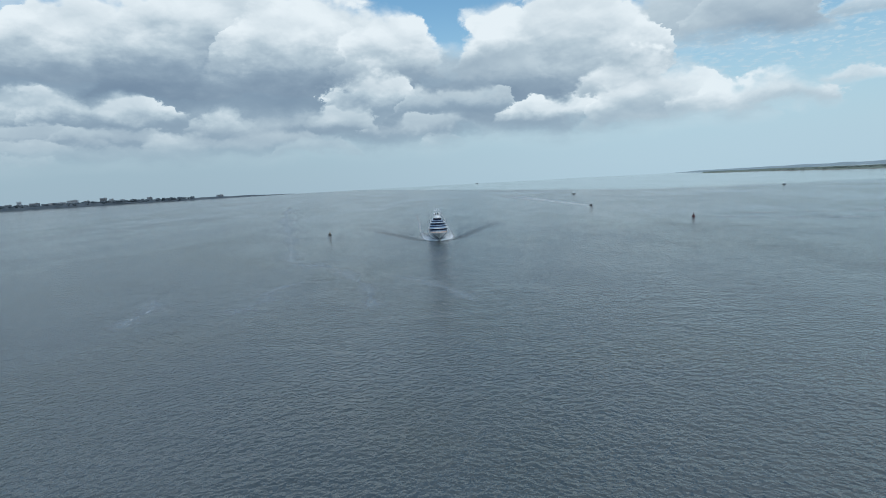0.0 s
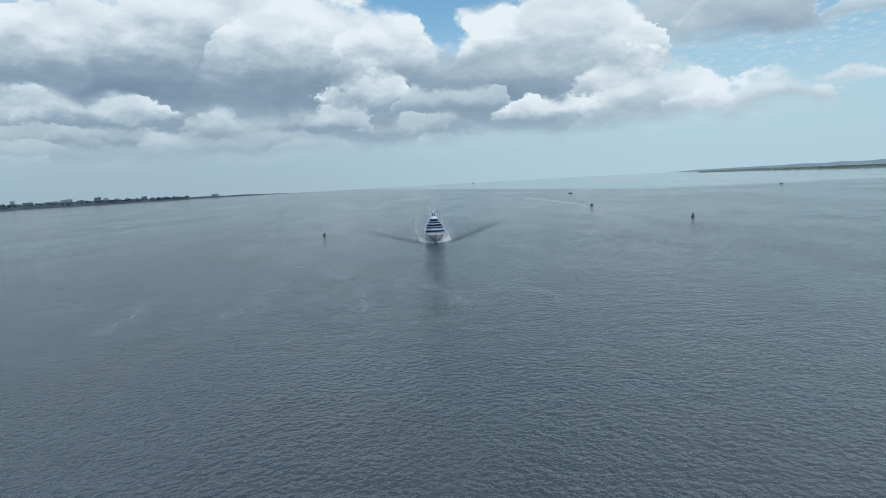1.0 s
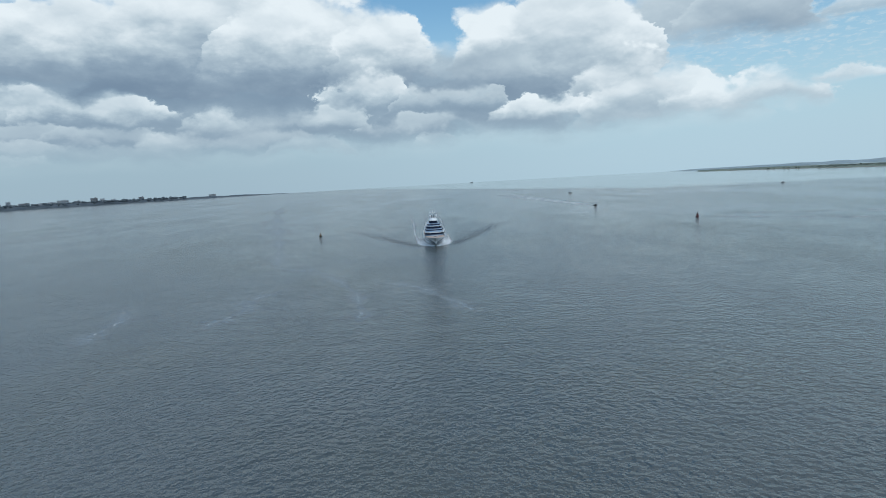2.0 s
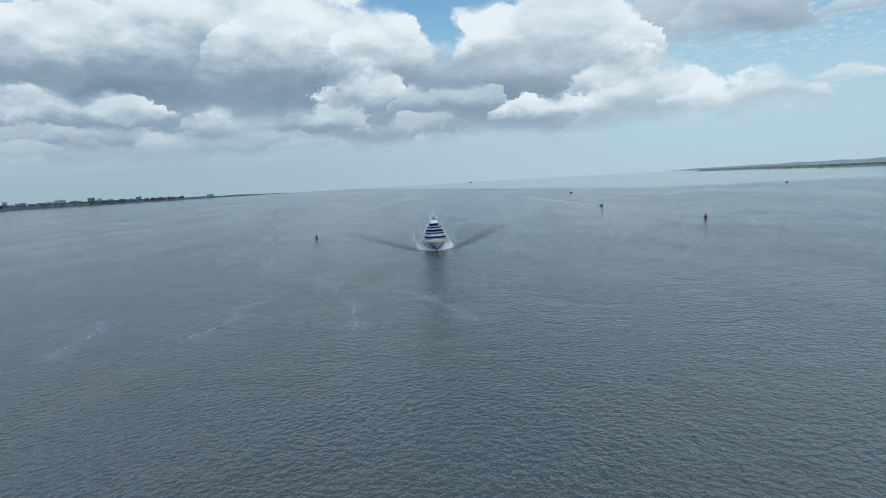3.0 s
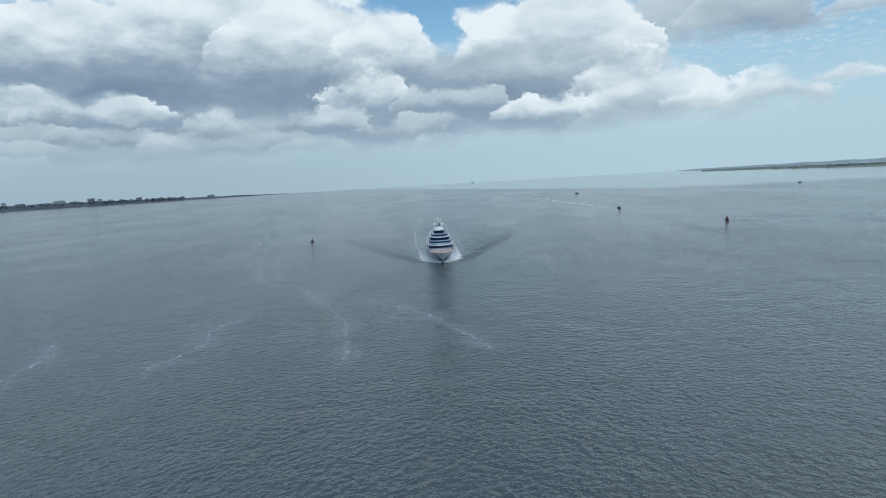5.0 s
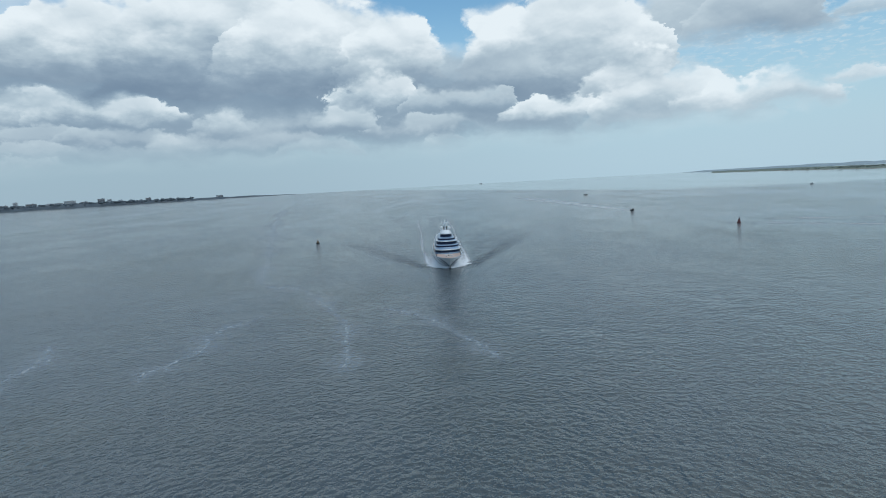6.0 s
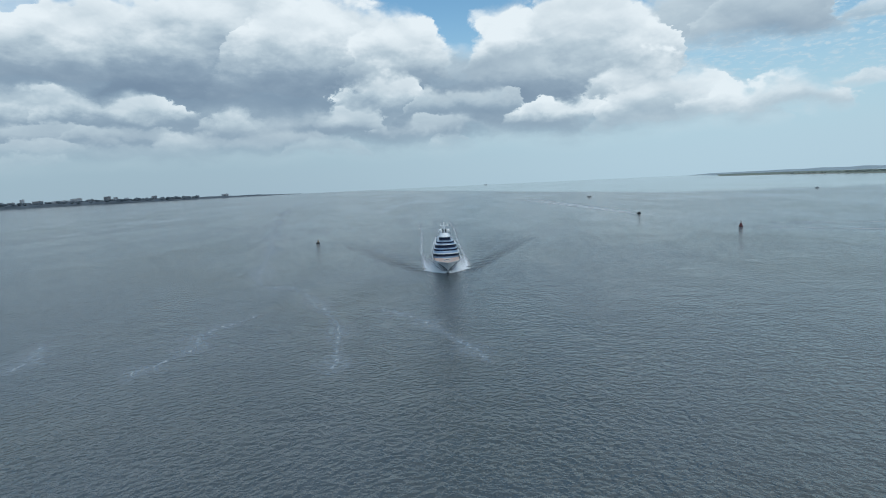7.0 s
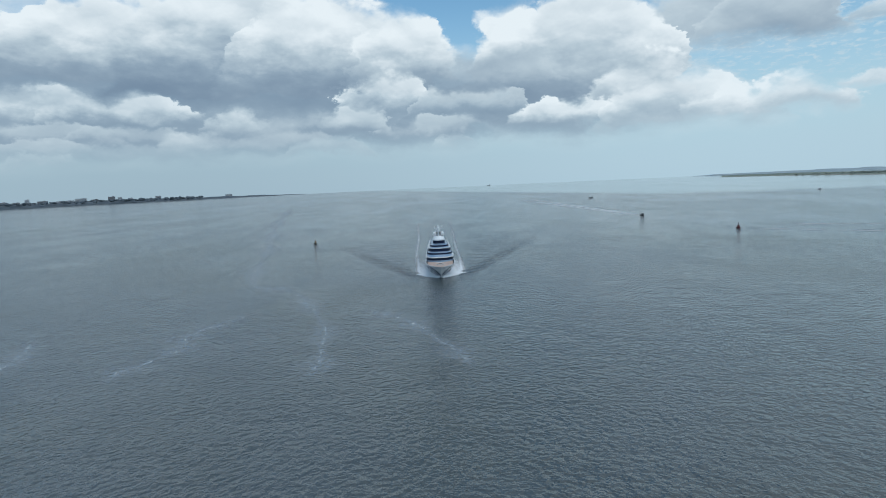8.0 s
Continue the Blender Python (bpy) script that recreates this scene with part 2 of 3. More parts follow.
def make_water(name):
    """Silty estuary water: wind ripples at several sizes, smooth slicks and ruffled lanes."""
    mat, n, shader, out = material(name)
    at = n.add("ShaderNodeNewGeometry").outputs["Position"]
    lane = n.noise(n.vec("MULTIPLY", at, (0.0060, 0.0016, 0)), 1.0, 4.0, 0.55, distortion=1.1)
    patch = n.noise(n.vec("MULTIPLY", at, (0.024, 0.011, 0)), 1.0, 4.0, 0.6, distortion=0.8)
    drift = n.vec("SUBTRACT", n.noise(n.vec("MULTIPLY", at, (0.012, 0.012, 0)), 1.0, 2.0, 0.5, out=1), (0.5, 0.5, 0.5))
    carried = n.vec("ADD", at, n.vec("SCALE", drift, 10.0))

    def crests(degrees, across, along, detail):
        """Short crests lying at an angle to the wind, in waves per metre."""
        turn = n.add("ShaderNodeVectorRotate", rotation_type="Z_AXIS")
        n.put(turn.inputs["Vector"], carried)
        turn.inputs["Angle"].default_value = radians(degrees)
        return n.noise(n.vec("MULTIPLY", turn.outputs[0], (along, across, 0.3)), 1.0, detail, 0.5, distortion=0.1)

    ripple = n.math("ADD", crests(38, 0.68, 0.58, 2.2), crests(-34, 0.64, 0.56, 2.2))
    small = n.math("ADD", crests(60, 1.3, 0.9, 1.0), crests(-12, 1.3, 0.9, 1.0))
    swell = crests(8, 0.095, 0.060, 3.0)
    ruffle = n.ramp(n.math("MULTIPLY_ADD", lane, 0.55, n.math("MULTIPLY", patch, 0.45)), 0.38, 0.62)
    # smoother water past a slanting edge, put in to imitate a sunlit strip
    reach = n.vec("DOT_PRODUCT", at, (0.425, 0.905, 0.0), out=1)
    reach = n.math("MULTIPLY_ADD", n.math("SUBTRACT", lane, 0.5), 320.0, reach)
    east = n.vec("DOT_PRODUCT", at, (-1.0, 0.0, 0.0), out=1)
    reach = n.math("SUBTRACT", reach, n.math("MULTIPLY", n.math("MAXIMUM", n.math("ADD", east, 480.0), 0.0), 2.4))
    far_out = n.vec("DOT_PRODUCT", at, (0.0, 1.0, 0.0), out=1)
    ripple_gain = n.math("MULTIPLY", n.ramp(reach, 1410.0, 1560.0, 1.0, 0.14), n.ramp(far_out, 150.0, 800.0, 1.0, 0.68))
    height = n.math("ADD", n.math("MULTIPLY", swell, 0.6), n.math("MULTIPLY", n.math("MULTIPLY_ADD", ruffle, 0.55, 0.65), n.math("MULTIPLY_ADD", small, 0.14, n.math("MULTIPLY", ripple, 0.54))))
    bump = n.add("ShaderNodeBump")
    n.put(bump.inputs["Strength"], n.math("MULTIPLY", ripple_gain, 1.0))
    bump.inputs["Distance"].default_value = 1.0
    n.put(bump.inputs["Height"], height)
    n.put(shader.inputs["Normal"], bump.outputs[0])
    cloudy = n.noise(n.vec("MULTIPLY", at, (0.008, 0.006, 0)), 1.0, 3.0, 0.5, distortion=0.5)
    silt = n.mix(n.ramp(cloudy, 0.40, 0.66), n.mix(n.ramp(n.math("MULTIPLY_ADD", lane, 0.5, n.math("MULTIPLY", patch, 0.5)), 0.36, 0.64), (0.057, 0.071, 0.074), (0.082, 0.098, 0.106)), (0.070, 0.077, 0.066))
    n.put(shader.inputs["Base Color"], silt)
    n.put(shader.inputs["Roughness"], n.math("MULTIPLY", n.math("MULTIPLY_ADD", ripple_gain, 0.6, 0.4), n.math("MULTIPLY_ADD", ruffle, 0.05, 0.125)))
    # above water's real 1.33, adding reflection to brighten the surface
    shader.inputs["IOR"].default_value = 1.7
    return mat


def make_foam(name, scale, cut, tone=(0.72, 0.76, 0.78), stretch=(1, 1, 1), width=0.22, least=0.0, most=1.0):
    """Foam with holes: white froth broken up over the water."""
    mat, n, shader, out = material(name)
    at = n.vec("MULTIPLY", n.add("ShaderNodeTexCoord").outputs["Object"], stretch)
    froth = n.noise(at, scale, 6.0, 0.68)
    uv = n.add("ShaderNodeUVMap", uv_map="fade")
    sep = n.add("ShaderNodeSeparateXYZ")
    n.put(sep.inputs[0], uv.outputs[0])
    weight = sep.outputs[0]
    amount = n.ramp(n.math("MULTIPLY_ADD", n.math("SUBTRACT", weight, 0.5), 0.7, froth), cut, cut + width, least, most)
    amount = n.math("MULTIPLY", amount, n.ramp(weight, 0.0, 0.25))
    shader.inputs["Base Color"].default_value = (*tone, 1)
    shader.inputs["Roughness"].default_value = 0.85
    n.put(shader.inputs["Alpha"], amount)
    return mat


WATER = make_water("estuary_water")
WHITE = surface("white_gelcoat", (0.70, 0.73, 0.76), (0.80, 0.82, 0.84), 0.4, 0.25, coat=0.3)
# the blue is the sky's reflection on sloping decks, put into the colour
BAND = surface("sky_reflecting_blue", (0.18, 0.28, 0.41), (0.24, 0.34, 0.47), 0.4, 0.3, coat=0.3)
HULL = surface("light_grey_hull", (0.62, 0.64, 0.66), (0.72, 0.74, 0.76), 0.3, 0.28, coat=0.3)
NAVY = surface("navy_paint", (0.007, 0.013, 0.034), (0.013, 0.022, 0.050), 0.5, 0.5)
NAVY.node_tree.nodes["Principled BSDF"].inputs["Specular IOR Level"].default_value = 0.18
BLACK = surface("black_paint", (0.012, 0.013, 0.016), (0.025, 0.026, 0.03), 1.0, 0.4)
TEAK = surface("teak_deck", (0.50, 0.36, 0.29), (0.62, 0.46, 0.38), 1.0, 0.6, bump=0.2, grain=(6, 0.3, 1))
STEEL = surface("steel", (0.45, 0.46, 0.48), (0.6, 0.61, 0.62), 2.0, 0.3, 0.8)
RED = surface("red_buoy_paint", (0.060, 0.010, 0.013), (0.11, 0.016, 0.018), 2.0, 0.5, bump=0.2)
YELLOW = surface("yellow_buoy_paint", (0.24, 0.12, 0.03), (0.34, 0.18, 0.04), 2.0, 0.5, bump=0.2)
RUBBER = surface("dark_rubber", (0.015, 0.016, 0.018), (0.035, 0.036, 0.04), 3.0, 0.6)
# woods lightened and turned bluish, with the haze of distance in the colour
WOODS = surface("hazed_woods", (0.072, 0.096, 0.114), (0.11, 0.137, 0.158), 0.05, 0.9)
MARSH = surface("marsh_grass", (0.13, 0.165, 0.13), (0.20, 0.235, 0.18), 0.02, 0.95)
MUD = surface("shore_mud", (0.17, 0.16, 0.135), (0.25, 0.235, 0.20), 0.05, 0.8)
SCRUB = surface("marsh_scrub", (0.095, 0.12, 0.105), (0.14, 0.165, 0.135), 0.05, 0.9)
# hill colour paled to blue-grey: distance haze is painted into it
HILL = surface("hazed_hill", (0.30, 0.37, 0.40), (0.35, 0.42, 0.45), 0.01, 0.95)
PLASTER = surface("pale_render", (0.34, 0.37, 0.40), (0.46, 0.49, 0.52), 0.2, 0.8)
BRICK = surface("grey_brick", (0.19, 0.20, 0.22), (0.26, 0.27, 0.29), 0.2, 0.85)
SLATE = surface("slate_roof", (0.10, 0.11, 0.12), (0.15, 0.16, 0.17), 0.3, 0.7)
GLASS = surface("dark_window", (0.03, 0.04, 0.05), (0.05, 0.06, 0.07), 1.0, 0.15)
FOAM = make_foam("bow_foam", 1.1, 0.44, (0.82, 0.85, 0.87), width=0.36)
TRAIL = make_foam("trail_foam", 0.35, 0.40, (0.68, 0.72, 0.75), (1, 0.3, 1), width=0.5, most=0.85)
WASH = make_foam("propeller_foam", 0.10, 0.36, (0.62, 0.67, 0.70), (1, 0.3, 1), width=0.6, most=0.34)
JET = make_foam("launch_foam", 0.25, 0.30, (0.70, 0.74, 0.77), (1, 0.3, 1), width=0.4, most=0.9)
SCUM = make_foam("thin_foam", 0.50, 0.40, (0.58, 0.65, 0.70), (1, 0.8, 1), width=0.6, most=0.47)
STREAK = make_foam("streak_foam", 0.10, 0.34, (0.58, 0.64, 0.69), (0.5, 1.6, 1), width=0.5, most=0.55)


# ---- mesh helpers ----
def mesh_of(name, verts, faces, mat, smooth=False):
    me = bpy.data.meshes.new(name)
    me.from_pydata(verts, [], faces)
    me.materials.append(mat)
    if smooth:
        me.polygons.foreach_set("use_smooth", [True] * len(me.polygons))
    me.update()
    return me


def part(name, bm, mat, parent=None, label="", smooth=False):
    me = bpy.data.meshes.new(name)
    bmesh.ops.recalc_face_normals(bm, faces=bm.faces)
    bm.to_mesh(me)
    bm.free()
    me.materials.append(mat)
    if smooth:
        me.polygons.foreach_set("use_smooth", [True] * len(me.polygons))
    ob = new(name, me)
    ob.parent = parent
    return tagged(ob, label) if label else ob


def box(size, at=(0, 0, 0), bevel=0.0, bm=None, turn=None):
    bm = bm or bmesh.new()
    m = Matrix.Translation(at) @ (turn or Matrix()) @ Matrix.Diagonal((*size, 1))
    made = bmesh.ops.create_cube(bm, size=1.0, matrix=m)
    if bevel:
        edges = {e for v in made["verts"] for e in v.link_edges}
        bmesh.ops.bevel(bm, geom=list(edges), offset=bevel, segments=2, affect="EDGES", profile=0.6)
    return bm


def cone(r1, r2, a, b, segments=14, bm=None):
    """A round bar from a to b, tapered from r1 to r2."""
    bm = bm or bmesh.new()
    a, b = Vector(a), Vector(b)
    turn = (b - a).to_track_quat("Z", "Y").to_matrix().to_4x4()
    bmesh.ops.create_cone(bm, cap_ends=True, segments=segments, radius1=r1, radius2=r2, depth=(b - a).length,
                          matrix=Matrix.Translation((a + b) / 2) @ turn)
    return bm


def ball(radius, at, bm=None, flat=1.0):
    bm = bm or bmesh.new()
    bmesh.ops.create_uvsphere(bm, u_segments=16, v_segments=10, radius=radius, matrix=Matrix.Translation(at) @ Matrix.Diagonal((1, 1, flat, 1)))
    return bm


def thing(name, label, category, group="", at=None):
    ob = new(name)
    if at is not None:
        ob.matrix_world = at
    return tagged(ob, label, category, group)


def sheet(name, rows, mat, label, fades, smooth=True):
    """A strip of foam or water through rows of points; fades holds a weight per point."""
    verts, faces, weights = [], [], []
    width = len(rows[0])
    for row, fade in zip(rows, fades):
        verts += row
        weights += fade
    for i in range(len(rows) - 1):
        for j in range(width - 1):
            k = i * width + j
            faces.append((k, k + 1, k + width + 1, k + width))
    me = mesh_of(name, verts, faces, mat, smooth)
    layer = me.uv_layers.new(name="fade")
    for loop in me.loops:
        layer.data[loop.index].uv = (weights[loop.vertex_index], 0.0)
    return tagged(new(name, me), label)


# ---- water ----
def make_sea():
    rings = [0, 60, 120, 200, 300, 450, 700, 1000, 1400, 1900, 2500, 3200, 4000, 4990]
    verts, faces, steps = [(0.0, 40.0, 0.0)], [], 96
    for r in rings[1:]:
        verts += [(r * math.sin(2 * math.pi * k / steps), 40 + r * math.cos(2 * math.pi * k / steps), 0.0) for k in range(steps)]
    for k in range(steps):
        faces.append((0, 1 + (k + 1) % steps, 1 + k))
    for i in range(len(rings) - 2):
        for k in range(steps):
            p, q = 1 + i * steps + k, 1 + i * steps + (k + 1) % steps
            faces.append((p, q, q + steps, p + steps))
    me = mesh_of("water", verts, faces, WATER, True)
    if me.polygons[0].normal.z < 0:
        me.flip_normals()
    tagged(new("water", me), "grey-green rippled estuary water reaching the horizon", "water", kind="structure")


make_sea()


def foam_streak(points, width, label, mat=None):
    """A meandering line of thin foam, 1 cm over the water."""
    rows, fades = [], []
    pts = [Vector((*p, 0.0)) for p in points]
    path = []
    for i in range(len(pts) - 1):
        p0, p1, p2, p3 = pts[max(i - 1, 0)], pts[i], pts[i + 1], pts[min(i + 2, len(pts) - 1)]
        for k in range(10):
            t = k / 10
            path.append(0.5 * ((2 * p1) + (p2 - p0) * t + (2 * p0 - 5 * p1 + 4 * p2 - p3) * t * t + (3 * p1 - p0 - 3 * p2 + p3) * t ** 3))
    count = len(path)
    for i, p in enumerate(path):
        way = (path[min(i + 1, count - 1)] - path[max(i - 1, 0)]).normalized()
        side = Vector((-way.y, way.x, 0))
        half = width * (0.6 + 0.8 * noise.noise(p * 0.02 + Vector((3, 1, 0))) ** 2 + 0.4 * math.sin(i * 0.7)) * max(0.35, (p.y / 320) ** 0.5)
        end = min(1.0, i / 6, (count - 1 - i) / 6)
        rows.append([tuple(p + side * half * s + Vector((0, 0, 0.012))) for s in (-1, -0.5, 0, 0.5, 1)])
        fades.append([0.0, 0.5 * end, 0.8 * end, 0.5 * end, 0.0])
    ob = sheet("foam_streak", rows, mat or SCUM, label, fades)
    return tagged(ob, category="foam streak", group="foam streaks", kind="stuff")


foam_streak([(-404, 1626), (-330, 1300), (-240, 923), (-175, 680), (-136, 536), (-99, 392), (-71, 363), (-42, 297), (-32, 251), (-28, 214)], 16, "thin meandering line of pale foam drifting on the water")
foam_streak([(-34, 318), (-19, 303), (-7, 286), (9, 246), (14, 228)], 15, "short pale foam line lying on grey water")
foam_streak([(-66, 322), (-80, 296), (-84, 280), (-80, 262), (-86, 240), (-84, 226)], 18, "pale broken foam line lying on grey water")
foam_streak([(-150, 300), (-129, 259), (-126, 232), (-120, 205)], 18, "faint patch of foam lying on grey water")
foam_streak([(268, 600), (300, 585), (345, 560), (400, 535), (470, 505)], 10, "faint second streak of broken water near a buoy", STREAK)
foam_streak([(246, 572), (262, 556), (280, 536), (305, 512), (340, 488), (390, 462)], 11, "pale streak of broken water trailing from a red buoy", STREAK)

# ---- motor yacht ----
DECK = 6.4


def hull_point(u, z):
    """Half breadth and station of the hull, u metres aft of the stem at height z."""
    h = min(max(z / DECK, 0.0), 1.15)
    stem = -10.5 * h ** 1.25
    full = 46 - 21 * h
    wide = 6.75 + 0.85 * h ** 0.6
    s = min(u / full, 1.0)
    half = wide * (1 - (1 - s) ** (1.75 + 1.25 * h))
    aft = max(0.0, (u - 78) / 32)
    half *= 1 - 0.16 * min(aft, 1.0) ** 2
    if z < 0:
        half *= 1 + 0.25 * z
    return half, min(stem + u, 101.0)


def sheer(u):
    """The hull's upper edge steps down aft of the foredeck."""
    step = min(max((u - 32) / 12, 0.0), 1.0)
    return 1 - 0.42 * step * step * (3 - 2 * step)


def motor_yacht():
    yacht = thing("motor_yacht", "large white motor yacht with navy bands and teak foredeck", "yacht")
    levels = [-1.4, -0.5, 0.25, 1.0, 2.0, 3.0, 4.0, 5.0, 5.8, 6.4, 7.1]
    along = [0.0, 0.35, 0.9, 1.8, 3, 4.5, 6.5, 9, 12, 15, 18, 22, 26, 30, 36, 44, 54, 66, 78, 90, 100, 112]
    verts, faces = [], []
    for z in levels:
        for u in along:
            half, y = hull_point(u, z)
            verts.append((half + (0.12 if u == 0 else 0), y, z * sheer(u) if z > 2 else z))
        for u in along:
            half, y = hull_point(u, z)
            verts.append((-half - (0.12 if u == 0 else 0), y, z * sheer(u) if z > 2 else z))
    c = len(along)
    for i in range(len(levels) - 1):
        p, q = i * 2 * c, (i + 1) * 2 * c
        for j in range(c - 1):
            faces.append((p + j, p + j + 1, q + j + 1, q + j))
            faces.append((p + c + j + 1, p + c + j, q + c + j, q + c + j + 1))
        faces.append((p + c, p, q, q + c))
        faces.append((p + c - 1, p + 2 * c - 1, q + 2 * c - 1, q + c - 1))
    hull = new("hull", mesh_of("hull", verts, faces, HULL, True))
    hull.parent = yacht
    tagged(hull, "light grey flared steel hull")

    def ribbon(name, u0, u1, low, high, mat, sides=(1, -1), out=0.03):
        for side in sides:
            v, f = [], []
            for i in range(25):
                t = i / 24
                u = u0 + (u1 - u0) * t
                for z in (low(t), high(t)):
                    half, y = hull_point(u, z)
                    v.append((side * (half + out), y, z))
                if i:
                    k = 2 * i
                    f.append((k - 2, k - 1, k + 1, k) if side > 0 else (k - 2, k, k + 1, k - 1))
            ob = new(name, mesh_of(name, v, f, mat, True))
            ob.parent = hull

    ribbon("stripe", 0.9, 10, lambda t: 0.4 + 4.5 * t ** 0.9, lambda t: 1.7 + 4.8 * t ** 0.9, NAVY)
    ribbon("stripe", 4.0, 19, lambda t: 0.5 + 3.9 * t, lambda t: 1.5 + 4.4 * t, NAVY)
    ribbon("boot_stripe", 0.4, 108, lambda t: -0.2, lambda t: 0.45, NAVY)
    ribbon("rub_rail", 0.3, 29, lambda t: 5.95, lambda t: 6.2, WHITE, out=0.10)
    ribbon("hull_window", 46, 92, lambda t: 2.0, lambda t: 2.9, NAVY)

    # bulwark cap and decks
    def plan_deck(name, z, u0, u1, inset, mat, thick, label):
        us = [u0 + (u1 - u0) * i / 40 for i in range(41)]
        side = [hull_point(u, z) for u in us]
        outline = [(max(h - inset, 0.05), y) for h, y in side] + [(-max(h - inset, 0.05), y) for h, y in reversed(side)]
        bm = bmesh.new()
        face = bm.faces.new([bm.verts.new((x, y, z)) for x, y in outline])
        bmesh.ops.extrude_face_region(bm, geom=[face])
        for v in list(bm.verts)[len(outline):]:
            v.co.z -= thick
        return part(name, bm, mat, yacht, label)

    plan_deck("foredeck", 6.75, 4.0, 26.0, 0.95, TEAK, 0.12, "bleached teak foredeck")
    plan_deck("main_deck", 3.75, 40, 106, 0.30, TEAK, 0.12, "teak side decks")
    for side in (1, -1):
        v, f = [], []
        for i in range(45):
            u = 0.05 + 109 * (i / 44) ** 1.4
            half, y = hull_point(u, 7.1)
            top = 7.1 * sheer(u)
            v += [(side * (half + 0.14), y, top), (side * (half + 0.14), y, top + 0.12), (side * max(half - 0.28, 0.02), y, top + 0.12), (side * max(half - 0.28, 0.02), y, top)]
            if i:
                k = 4 * i
                f += [(k - 4 + a, k - 4 + (a + 1) % 4, k + (a + 1) % 4, k + a) for a in range(4)]
        cap = new("bulwark_cap", mesh_of("bulwark_cap", v, f, WHITE))
        cap.parent = yacht

    def tier(name, front, depth, aft, half, z0, z1, mat, label="", taper=0.85, lean=0.0):
        """A deck-house ring: round front, straight sides, rounded stern."""
        outline = []
        for i in range(33):
            a = math.pi * i / 32
            outline.append((math.copysign(abs(math.cos(a)) ** 0.72, math.cos(a)) * half, front + depth * (1 - math.sin(a) ** 0.9)))
        for i in range(13):
            a = math.pi * i / 12
            outline.append((-math.cos(a) * half * taper, aft - 5 + 5 * math.sin(a) ** 0.6))
        bm = bmesh.new()
        low = [bm.verts.new((x, y, z0)) for x, y in outline]
        top = [bm.verts.new((x * (1 - lean * 0.3), y + lean * (z1 - z0) * (1 if y < front + depth else 0), z1)) for x, y in outline]
        count = len(outline)
        for k in range(count):
            bm.faces.new((low[k], low[(k + 1) % count], top[(k + 1) % count], top[k]))
        bm.faces.new(low), bm.faces.new(top)
        edges = [ed for ed in bm.edges if all(v.co.z > z1 - 0.01 for v in ed.verts)]
        bmesh.ops.bevel(bm, geom=edges, offset=min(0.12, (z1 - z0) * 0.3), segments=2, affect="EDGES")
        return part(name, bm, mat, yacht, label)

    # storeys from the main deck up: dark glass bands between pale deck bands
    tier("main_house", 33.0, 3.0, 88, 6.7, 3.7, 6.4, WHITE, "white main deck house")
    tier("deck_band", 11.0, 9.0, 81, 7.2, 6.4, 7.5, BAND, "deck band coloured the pale blue of reflected sky")
    tier("window_band", 11.3, 9.0, 80, 7.35, 7.5, 8.9, NAVY, "dark navy window band", lean=0.12)
    tier("deck_band", 10.9, 9.0, 82, 7.6, 8.9, 9.3, WHITE, "white deck edge")
    tier("deck_band", 12.2, 9.0, 76, 7.1, 9.3, 10.4, BAND, "deck band coloured the pale blue of reflected sky", lean=0.5)
    tier("window_band", 13.4, 8.5, 74, 6.85, 10.4, 11.2, NAVY, "thin navy band")
    tier("deck_band", 13.8, 8.5, 73, 6.6, 11.2, 11.6, BAND, "deck band coloured the pale blue of reflected sky", lean=0.6)
    tier("window_band", 17.5, 7.5, 66, 6.1, 11.6, 13.2, NAVY, "dark navy window band", lean=0.15)
    tier("deck_band", 17.2, 8.0, 68, 6.25, 13.2, 13.5, WHITE, "white deck edge")
    tier("deck_band", 18.4, 7.0, 62, 5.5, 13.5, 13.9, BAND, "deck band coloured the pale blue of reflected sky", lean=0.5)
    tier("window_band", 19.8, 6.5, 60, 5.1, 13.9, 14.7, NAVY, "thin navy band")
    tier("deck_band", 20.4, 6.5, 59, 4.8, 14.7, 15.0, BAND, "deck band coloured the pale blue of reflected sky", lean=0.6)
    tier("bridge_windows", 27.0, 4.0, 48, 3.45, 15.0, 16.7, NAVY, "dark bridge windows", lean=0.2)
    tier("bridge_roof", 26.6, 4.6, 49, 3.5, 16.7, 17.1, WHITE, "white bridge roof")
    tier("mast_house", 29.4, 3.0, 44, 3.25, 17.1, 18.9, WHITE, "white mast house", lean=0.5)
    for side in (1, -1):
        part("intake", box((0.6, 0.6, 2.6), (side * 0.85, 32.6, 19.6), 0.08), BLACK, yacht, "black upright exhaust slot")
        part("mast_fin", box((0.45, 3.4, 3.0), (side * 1.55, 35.5, 19.4), 0.15), WHITE, yacht)
        part("radar_dome", ball(1.1, (side * 2.2, 34.6, 19.9), cone(0.5, 0.45, (side * 2.2, 34.6, 18.7), (side * 2.2, 34.6, 19.4))), WHITE, yacht, "white satellite dome", True)
        part("bow_light", box((0.8, 0.25, 0.25), (side * 2.1, 1.4, 6.95), 0.05), WHITE, yacht)
        part("anchor", cone(0.22, 0.38, (side * 1.5, -4.6, 5.2), (side * 1.62, -4.5, 4.2), 8), STEEL, hull, "steel anchor in its pocket")
        part("winch", cone(0.5, 0.42, (side * 1.3, 0.0, 6.7), (side * 1.3, 0.0, 7.2), 12), STEEL, yacht)
    mast = part("mast", cone(0.42, 0.16, (0, 36, 18.6), (0, 36, 24.6)), WHITE, yacht, "white tapered mast", True)
